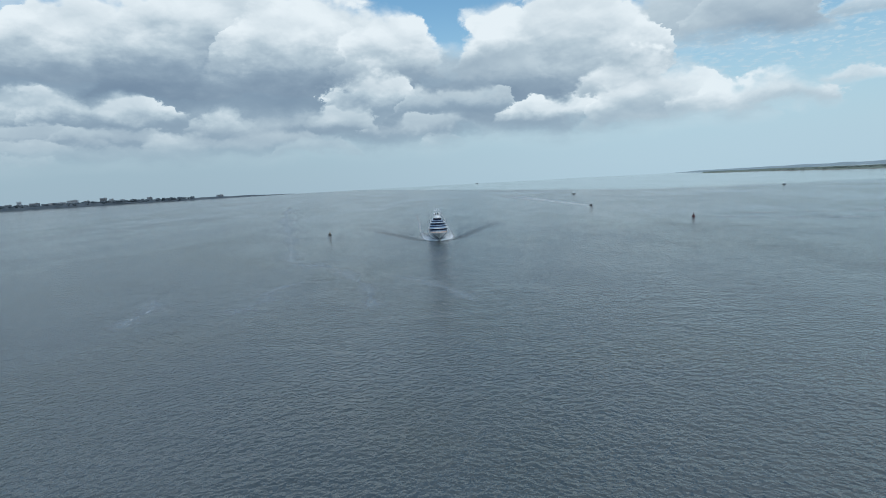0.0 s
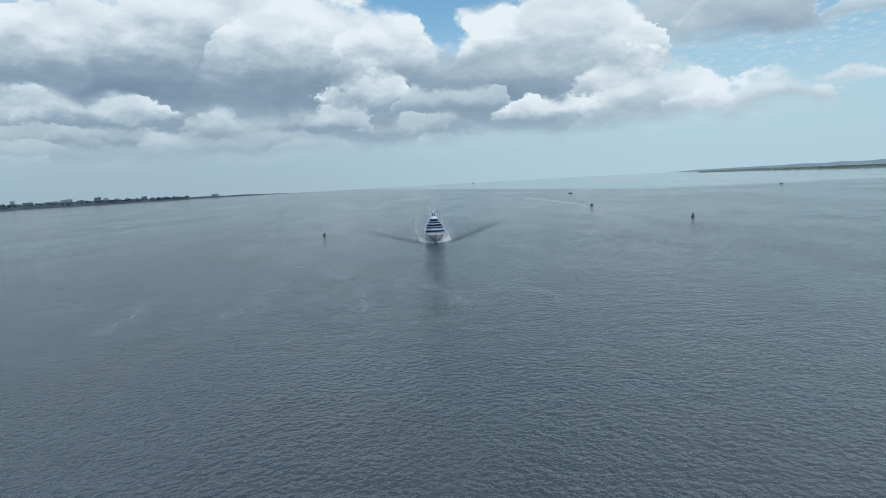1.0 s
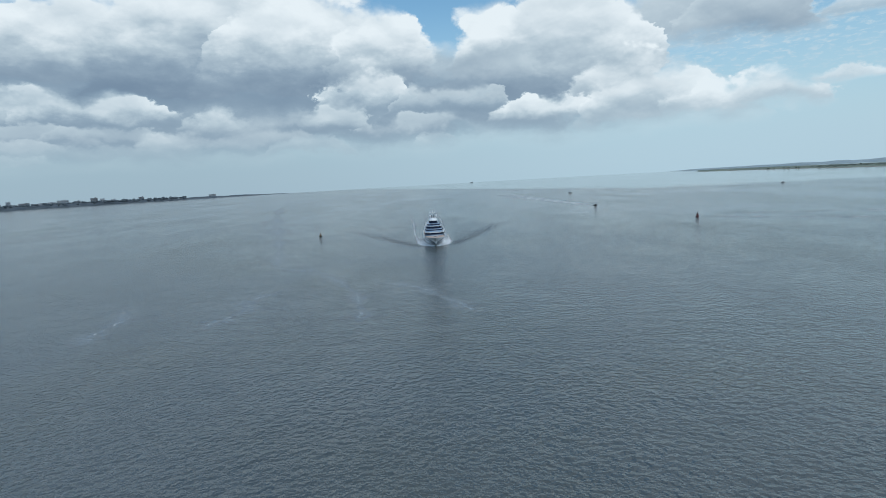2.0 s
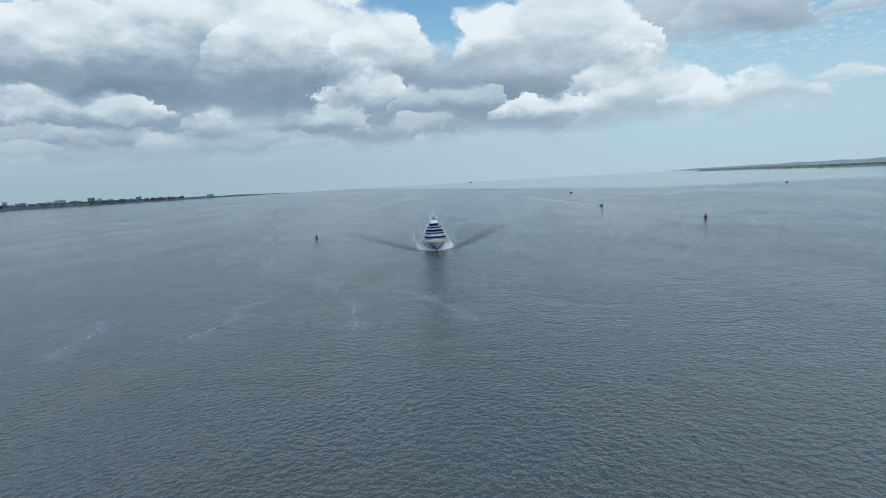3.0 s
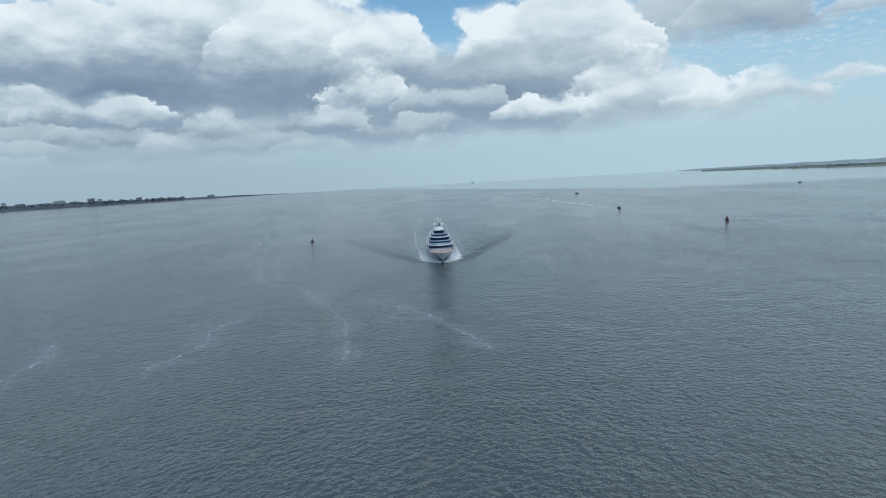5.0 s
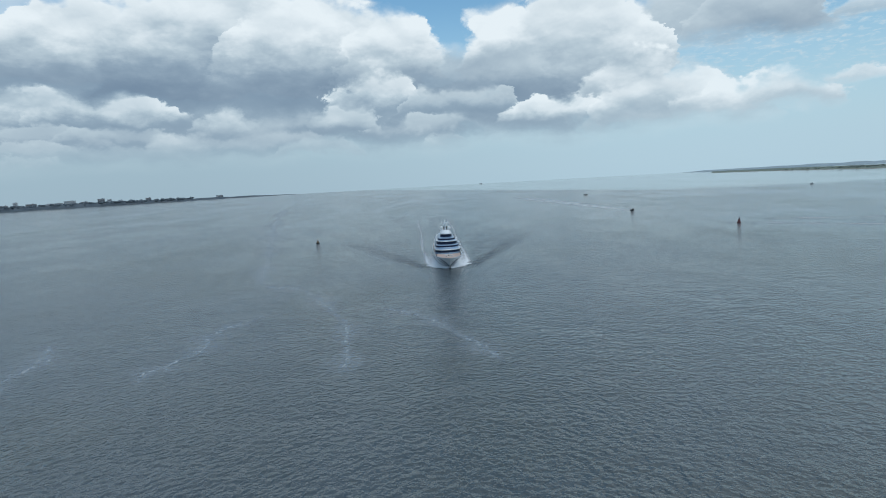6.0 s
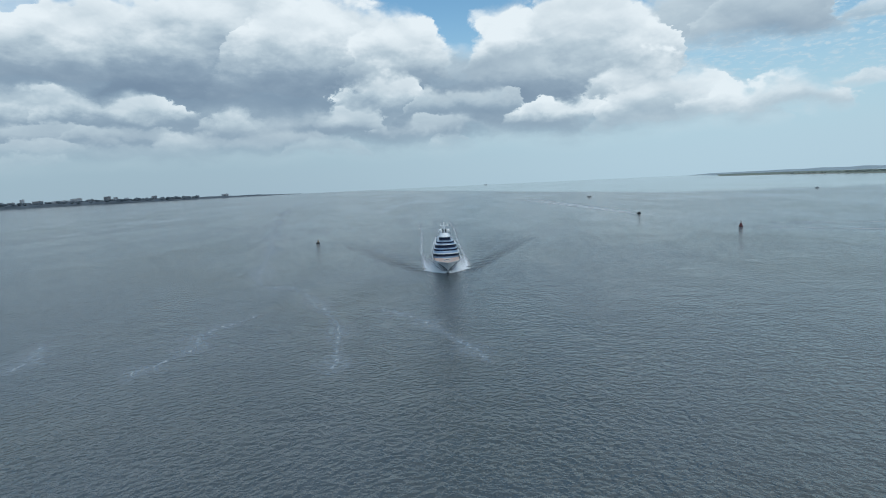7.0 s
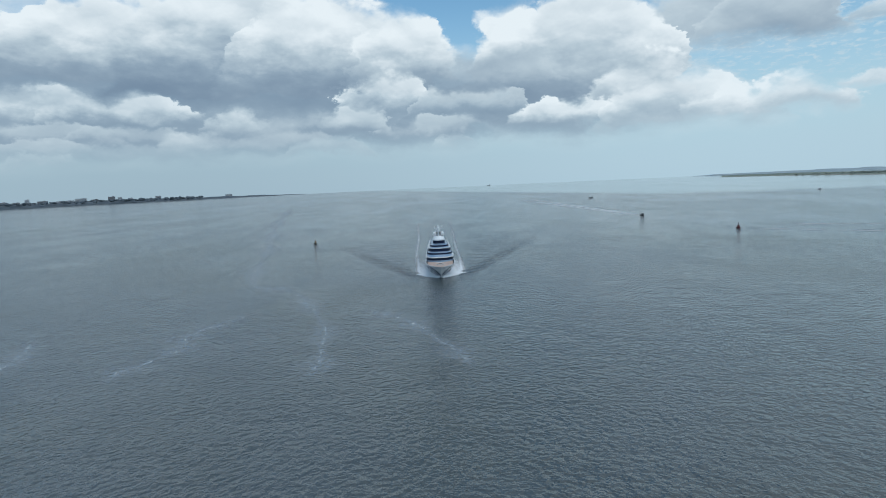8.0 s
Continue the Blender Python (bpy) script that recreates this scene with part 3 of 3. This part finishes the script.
    part("crossbar", box((4.4, 0.3, 0.25), (0, 36, 22.9), 0.06), WHITE, mast)
    part("crossbar", box((2.6, 0.3, 0.22), (0, 36, 21.9), 0.06), WHITE, mast)
    part("radar", box((3.0, 0.25, 0.3), (0, 35.4, 22.5), 0.08), WHITE, mast)
    for side in (1, -1):
        part("aerial", cone(0.07, 0.05, (side * 2.0, 36, 22.9), (side * 2.0, 36, 24.2), 8), WHITE, mast)
    part("hatch", cone(0.75, 0.7, (0, 3.2, 6.7), (0, 3.2, 7.1), 18), BLACK, yacht, "dark round deck hatch")
    part("foremast", cone(0.16, 0.08, (0, -4.0, 6.5), (0, -4.0, 8.8), 8), WHITE, yacht)
    part("breakwater", box((4.0, 0.25, 0.35), (0, 8.5, 6.9), 0.06), WHITE, yacht)
    part("swim_platform", box((13.0, 4.0, 0.5), (0, 102.8, 0.9), 0.1), TEAK, yacht)
    return yacht


yacht = motor_yacht()


# ---- what the yacht does to the water ----
def wake_parts():
    wake = thing("yacht_wake", "white bow wave and foaming wake spreading behind the yacht", "wake")
    rnd = random.Random(4)

    def add(ob):
        ob.parent = wake
        return ob

    for side in (1, -1):
        # bow wave: a curl of white water thrown out from the stem
        rows, fades = [], []
        for i in range(30):
            t = i / 29
            y = -0.6 + 15 * t ** 1.3
            inner = max(hull_point(max(y, 0), 0.2)[0] - 0.3, 0.0)
            outer = 0.9 + 14.3 * t ** 0.85
            row, fade = [], []
            for j in range(9):
                s = j / 8
                x = inner + (outer - inner) * s
                crest = math.sin(math.pi * min(s * 1.15, 1.0)) * (0.9 - 0.35 * t) + 0.25 * (1 - s)
                lift = max(0.03, crest + 0.22 * noise.noise(Vector((x * 0.9, y * 0.9, side))))
                row.append((side * x, y, lift if 0 < j < 8 else 0.03))
                fade.append(1.0 if j < 7 else (0.75 if j == 7 else 0.35))
            rows.append(row), fades.append(fade)
        add(sheet("bow_wave", rows, FOAM, "white curling bow wave", fades))
        # churned foam along the hull
        rows, fades = [], []
        for i in range(60):
            t = i / 59
            y = 8 + 92 * t
            inner = hull_point(y, 0.2)[0] - 0.4
            outer = 9.2 + 4.5 * min(1, t * 6) + 2.2 * t
            row, fade = [], []
            for j in range(9):
                s = j / 8
                x = inner + (outer - inner) * s
                row.append((side * x, y, 0.05 + 0.28 * abs(noise.noise(Vector((x * 0.5, y * 0.5, 2 + side)))) * (1 - t * 0.7)))
                fade.append((0.98 - 0.62 * t) * (1.0 if 0 < j < 7 else 0.6) + (0.12 if j in (6, 7) else 0))
            rows.append(row), fades.append(fade)
        add(sheet("side_foam", rows, FOAM, "churned foam along the hull", fades))
        # the foam line that stays behind
        rows, fades = [], []
        for i in range(70):
            t = i / 69
            y = 25 + 400 * t
            mid = 12.6 + 6 * t + 0.6 * math.sin(y * 0.025 + side)
            half = 2.0 + 2.5 * t
            rows.append([(side * (mid + half * k), y, 0.04) for k in (-1, -0.4, 0, 0.4, 1)])
            f = 0.88 - 0.25 * t
            fades.append([0.0, 0.7 * f, f, 0.7 * f, 0.0])
        add(sheet("foam_line", rows, TRAIL, "thin foam line left by the bow wave", fades))
        # diverging waves: short crests one behind the other along the edge of the wake
        for k in range(14):
            d = 2 + 13 * k + rnd.uniform(-1.5, 1.5)
            angle = radians(50 + rnd.uniform(-4, 4))
            length = 24 + 0.10 * d
            cx, cy = 13.0 + d * 0.35, 11 + d
            tall = 0.30 * (1 - k / 15) ** 0.9
            half = 0.95 + 0.004 * d
            rows, fades = [], []
            for i in range(21):
                t = i / 20 - 0.42
                x, y = cx + length * t * math.sin(angle), cy + length * t * math.cos(angle) + 1.5 * t * t
                env = math.cos(math.pi * (i / 20 - 0.5)) ** 0.8
                row = []
                for j in range(7):
                    s = j / 3 - 1
                    lift = 0.02 + tall * env * 0.5 * (1 + math.cos(math.pi * s))
                    row.append((side * (x - s * half * math.cos(angle)), y + s * half * math.sin(angle), lift if abs(s) < 1 else 0.005))
                rows.append(row), fades.append([1] * 7)
            add(sheet("wake_wave", rows, WATER, "smooth diverging wake wave", fades))
        # low crests running across, between the wake's edges and the foam line
        for k in range(16):
            d = 30 + 15 * k
            reach = 11 + 0.36 * d
            start = 15 + 0.035 * d
            rows, fades = [], []
            for i in range(17):
                t = i / 16
                x = start + (reach - start) * t
                y = d + 18 - 0.30 * (x - start) + 1.2 * math.sin(x * 0.35 + k)
                lift = 0.10 * (1 - k / 18) * math.sin(math.pi * t) ** 0.8
                rows.append([(side * x, y + 0.9 * q, 0.006 + (lift * 0.5 * (1 + math.cos(math.pi * q)) if abs(q) < 1 else 0)) for q in (-1, -0.6, -0.2, 0.2, 0.6, 1)])
                fades.append([1] * 6)
            add(sheet("wake_wave", rows, WATER, "low transverse wake wave", fades))
    # churned propeller wash
    rows, fades = [], []
    for i in range(60):
        t = i / 59
        y = 100 + 900 * t
        half = 7 + 22 * t
        rows.append([(half * k, y, 0.05) for k in (-1, -0.5, 0, 0.5, 1)])
        f = 0.62 - 0.25 * t
        fades.append([0, 0.7 * f, f, 0.7 * f, 0])
    add(sheet("propeller_wash", rows, WASH, "pale churned propeller wash", fades))
    return wake


yacht_wake = wake_parts()


# ---- buoys ----
def lateral_buoy(at):
    buoy = thing("navigation_buoy", "red conical navigation buoy with lattice tower afloat", "buoy", "buoys", at)
    bm = cone(2.2, 2.4, (0, 0, -0.5), (0, 0, 0.9), 20)
    part("float", cone(2.4, 1.9, (0, 0, 0.9), (0, 0, 1.3), 20, bm), RED, buoy, "dark red floating drum")
    for k in range(4):
        a = math.pi / 4 + k * math.pi / 2
        part("leg", cone(0.14, 0.10, (1.5 * math.cos(a), 1.5 * math.sin(a), 1.2), (0.5 * math.cos(a), 0.5 * math.sin(a), 4.8), 8), RED, buoy)
    part("daymark", cone(1.45, 0.65, (0, 0, 1.4), (0, 0, 4.0), 12), RED, buoy, "red tapered daymark")
    part("lantern", cone(0.4, 0.3, (0, 0, 4.8), (0, 0, 5.7), 12), BLACK, buoy)
    part("topmark", box((0.9, 0.9, 0.9), (0, 0, 6.2), 0.1), RED, buoy)
    return buoy


def cardinal_buoy(at):
    buoy = thing("navigation_buoy", "black and yellow navigation buoy leaning slightly on the water", "buoy", "buoys", at)
    bm = cone(2.3, 2.7, (0, 0, -0.5), (0, 0, 0.8), 20)
    part("float", cone(2.7, 1.8, (0, 0, 0.8), (0, 0, 1.3), 20, bm), BLACK, buoy, "black floating drum")
    for k in range(3):
        a = k * math.pi * 2 / 3
        part("leg", cone(0.14, 0.10, (1.3 * math.cos(a), 1.3 * math.sin(a), 1.1), (0.4 * math.cos(a), 0.4 * math.sin(a), 4.2), 8), BLACK, buoy)
    part("daymark", cone(0.95, 0.6, (0, 0, 1.3), (0, 0, 3.6), 12), YELLOW, buoy, "orange-yellow daymark")
    part("lantern", cone(0.35, 0.28, (0, 0, 4.2), (0, 0, 4.9), 12), BLACK, buoy)
    part("topmark", cone(0.6, 0.06, (0, 0, 4.9), (0, 0, 6.0), 12), YELLOW, buoy)
    return buoy


lateral_buoy(pose(241.7, 572.7, 0, 2, 3, 20) @ Matrix.Scale(0.72, 4))
cardinal_buoy(pose(-112.4, 598.5, 0, -3, 4, 0) @ Matrix.Scale(0.66, 4))


def beacon(at):
    post = thing("beacon_post", "thin dark channel beacon standing in the water", "beacon", at=at)
    part("pile", cone(0.6, 0.5, (0, 0, -1), (0, 0, 5), 10), BLACK, post)
    part("cage", cone(1.0, 0.8, (0, 0, 5), (0, 0, 7), 10), RED, post, "dull red top basket")


beacon(pose(562.8, 1394.9, 0) @ Matrix.Scale(0.6, 4))


# ---- small craft ----
def launch(name, label, length, beam, tall, mat, top, at):
    boat = thing(name, label, "boat", at=at)
    verts, faces = [], []
    for z, k in ((-0.4, 0.7), (0.3, 0.92), (1.0 * tall, 1.0)):
        for i in range(13):
            t = i / 12
            verts.append((beam / 2 * k * (1 - (1 - min(t / 0.5, 1)) ** 2), -length / 2 - (0.6 * z if t == 0 else 0) + length * t, z))
        for i in range(13):
            t = i / 12
            verts.append((-beam / 2 * k * (1 - (1 - min(t / 0.5, 1)) ** 2), -length / 2 - (0.6 * z if t == 0 else 0) + length * t, z))
    for r in range(2):
        p, q = r * 26, r * 26 + 26
        for j in range(12):
            faces += [(p + j, p + j + 1, q + j + 1, q + j), (p + 14 + j, p + 13 + j, q + 13 + j, q + 14 + j)]
        faces.append((p + 12, p + 25, q + 25, q + 12))
    for j in range(12):
        faces.append((52 + j, 53 + j, 66 + j, 65 + j))
    hull = new("hull", mesh_of("hull", verts, faces, mat, True))
    hull.parent = boat
    part("wheelhouse", box((beam * 0.6, length * 0.28, 1.5 * tall), (0, length * 0.02, 1.7 * tall), 0.2), top, boat)
    part("windscreen", box((beam * 0.54, 0.12, 0.6 * tall), (0, -length * 0.12 - 0.05, 2.0 * tall), 0.03), GLASS, boat)
    part("mast", cone(0.10 * tall, 0.06 * tall, (0, length * 0.08, 2.4 * tall), (0, length * 0.08, 4.0 * tall), 8), STEEL, boat)
    return boat


pilot = launch("pilot_launch", "small dark launch speeding over the water", 7.5, 3.6, 0.95, RUBBER, BLACK, pose(217, 864, 0))
launch("fishing_boat", "small white-topped fishing boat far out", 9, 3.6, 1.2, BLACK, WHITE, pose(302, 1358, 0, 0, 0, 60))
coaster = launch("workboat", "distant low workboat seen side-on", 20, 6.0, 1.2, SLATE, WHITE, pose(712, 1240, 0, 0, 0, 80))


def launch_wake():
    wake = thing("launch_wake", "long pale wake streaming behind the launch", "wake")
    for side in (1, -1):
        rows, fades = [], []
        for i in range(60):
            t = i / 59
            y = 4 + 640 * t
            mid = side * (1.0 + 12 * t)
            half = 3.0 + 7.0 * t
            rows.append([(mid + half * k, y, 0.04) for k in (-1, -0.4, 0, 0.4, 1)])
            f = 1.0 - 0.5 * t
            fades.append([0, 0.7 * f, f, 0.7 * f, 0])
        ob = sheet("foam_line", rows, JET, "pale foam line", fades)
        ob.parent = wake
    return wake


pilot_wake = launch_wake()


def cargo_ship(at):
    ship = thing("cargo_ship", "dark cargo ship on the far horizon", "ship", at=at)
    bm = box((70, 12, 7), (0, 0, 3.0), 0.8)
    for v in bm.verts:
        if v.co.x < -30:
            v.co.y *= 0.3
    part("hull", bm, SLATE, ship)
    part("deckhouse", box((12, 10, 13), (22, 0, 13), 0.5), PLASTER, ship)
    part("funnel", cone(2.2, 1.8, (27, 0, 19), (27, 0, 24), 10), BLACK, ship)
    part("crane", box((2.0, 2.0, 14), (-6, 0, 13), 0.2), PLASTER, ship)


cargo_ship(pose(298, 4805, 0, 0, 0, 8) @ Matrix.Scale(0.36, 4))


# ---- the shores ----
def land(name, line, depth, high, rough, mat, label, kind="structure", grow=1.0):
    """A low coast: a strip that rises from the water along a line of points and falls behind."""
    rnd = Vector((line[0][0] * 0.01, 5.0, 1.0))
    verts, faces, steps, count = [], [], 9, 0
    pts = [Vector((*p, 0)) for p in line]
    for i in range(len(pts) - 1):
        for k in range(14):
            p = pts[i].lerp(pts[i + 1], k / 14)
            out = Vector((p.x, p.y - 40, 0)).normalized()
            t = (i + k / 14) / (len(pts) - 1)
            ends = min(1.0, t * 6 + 0.12) if line[0][2:] == () else 1.0
            for j in range(steps):
                s = j / (steps - 1)
                lift = high * (grow + (1 - grow) * t) * ends * min(1, s * 4.0) * (1 - 0.3 * s)
                lift *= 0.75 + rough * noise.fractal((p + out * depth * s) * 0.006 + rnd, 1.0, 2.0, 4)
                spot = p + out * (depth * s + 25 * noise.noise(p * 0.01))
                verts.append((spot.x, spot.y, max(lift, 0.15) if j else -0.5))
            count += 1
    for i in range(count - 1):
        for j in range(steps - 1):
            a = i * steps + j
            faces.append((a, a + 1, a + steps + 1, a + steps))
    me = mesh_of(name, verts, faces, mat, True)
    return tagged(new(name, me), label, "coast", kind=kind)


def polar(azimuth, radius):
    return (radius * math.sin(radians(azimuth)), 40 + radius * math.cos(radians(azimuth)))


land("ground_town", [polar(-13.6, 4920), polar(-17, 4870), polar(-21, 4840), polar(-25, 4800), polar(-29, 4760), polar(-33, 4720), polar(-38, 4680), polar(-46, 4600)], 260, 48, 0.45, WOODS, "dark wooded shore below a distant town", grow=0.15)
land("ground_marsh", [(1545, 3530), (1600, 3300), (1637, 3153), (1655, 2900), (1651, 2651), (1609, 2369), (1640, 2150), (1700, 1900), (1800, 1600)], 900, 6.0, 0.5, MARSH, "low green marsh shore")
land("ground_mud", [(1531, 3526), (1586, 3296), (1623, 3149), (1641, 2896), (1637, 2647), (1595, 2365), (1626, 2146), (1686, 1896), (1786, 1596)], 120, 1.6, 0.3, MUD, "bare mud edge of the marsh")
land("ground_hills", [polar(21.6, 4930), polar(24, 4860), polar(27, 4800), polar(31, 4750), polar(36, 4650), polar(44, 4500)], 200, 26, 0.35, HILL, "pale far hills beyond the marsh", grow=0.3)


def far_trees(name, spots, mat, label):
    """Rows of far tree crowns, joined: too many and too small to count."""
    rnd = random.Random(9)
    bm = bmesh.new()
    for x, y, z, size in spots:
        made = bmesh.ops.create_icosphere(bm, subdivisions=1, radius=size, matrix=Matrix.Translation((x, y, z)) @ Matrix.Diagonal((1.3, 1.3, 0.8, 1)))
        for v in made["verts"]:
            v.co += Vector((rnd.uniform(-1, 1), rnd.uniform(-1, 1), rnd.uniform(-1, 1))) * size * 0.25
    me = bpy.data.meshes.new(name)
    bm.to_mesh(me)
    bm.free()
    me.materials.append(mat)
    return tagged(new(name, me), label, "trees", kind="stuff")


rnd = random.Random(3)
spots = []
for k in range(260):
    azimuth = rnd.uniform(-45, -22)
    x, y = polar(azimuth, rnd.uniform(4720, 4900) + (azimuth + 30) * 8)
    spots.append((x, y, 16 - (azimuth + 22) * 0.9 + rnd.uniform(-4, 5), rnd.uniform(5, 11)))
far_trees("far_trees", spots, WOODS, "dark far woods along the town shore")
spots = []
for k in range(620):
    t = rnd.random()
    y = 3080 - 1500 * t
    x = 1650 + 170 * t ** 2 + rnd.uniform(30, 380)
    spots.append((x, y, 2.5 + 3.0 * t + rnd.uniform(0, 2.0), rnd.uniform(1.5, 4)))
far_trees("far_trees", spots, SCRUB, "low green scrub and trees on the marsh")


def town_block(at, wide, deep, tall, mat, label):
    block = thing("apartment_block", label, "building", "town blocks", at)
    part("wall", box((wide, deep, tall), (0, 0, tall / 2 - 4), 0.2), mat, block)
    part("roof", box((wide + 1.2, deep + 1.2, 1.2), (0, 0, tall - 3.4), 0.2), SLATE, block)
    part("lift_tower", box((wide * 0.2, deep * 0.5, 4), (wide * 0.2, 0, tall - 1.2), 0.2), mat, block)
    storeys = max(2, int(tall / 6))
    for r in range(storeys):
        part("window_row", box((wide * 0.9, 0.5, 1.8), (0, -deep / 2 - 0.1, 3 + r * (tall - 8) / storeys), 0.05), GLASS, block)


for azimuth, wide, tall, far in ((-36.8, 60, 46, 4500), (-35.9, 40, 42, 4520), (-35.2, 26, 58, 4480), (-34.2, 60, 44, 4520), (-33.3, 34, 36, 4500), (-31.6, 70, 50, 4540),
                                 (-32.6, 90, 40, 4520), (-30.6, 40, 40, 4530), (-29.4, 44, 54, 4520), (-28.8, 26, 46, 4540), (-28.0, 30, 38, 4560), (-25.9, 36, 42, 4600),
                                 (-20.2, 50, 30, 4700), (-38.4, 60, 46, 4450), (-40.5, 50, 50, 4420)):
    x, y = polar(azimuth, far + 330)
    town_block(pose(x, y, 0, 0, 0, -azimuth + rnd.uniform(-12, 12)), wide, 18, tall, PLASTER if wide % 4 else BRICK, "pale apartment block above the wooded shore" if wide % 4 else "grey brick apartment block above the wooded shore")


def water_tower(at):
    tower = thing("water_tower", "small grey tower rising from the marsh", "tower", at=at)
    part("shaft", cone(3.0, 2.4, (0, 0, 0), (0, 0, 22), 12), PLASTER, tower)
    part("tank", cone(3.4, 4.6, (0, 0, 22), (0, 0, 27), 14), PLASTER, tower)


water_tower(pose(1800, 2330, 4))


def motions():
    head = 2.2
    rows = [(t, pose(-2.4 + 0.47 * t, 480.6 - 12.13 * t, 0, 0, 0, head)) for t in (0.0, 2.0, 4.0, 6.0, 8.0)]
    walk(yacht, rows)
    walk(yacht_wake, rows)
    course = [(t, pose(217 + 1.0 * t, 863.0 - 12.0 * t, 0, 0, 0, 4.8)) for t in (0.0, 2.0, 4.0, 6.0, 8.0)]
    walk(pilot, course)
    walk(pilot_wake, course)
    walk(coaster, [(t, pose(708 + 2.6 * t, 1234 + 4.4 * t, 0, 0, 0, 145)) for t in (0.0, 4.0, 8.0)])


motions()
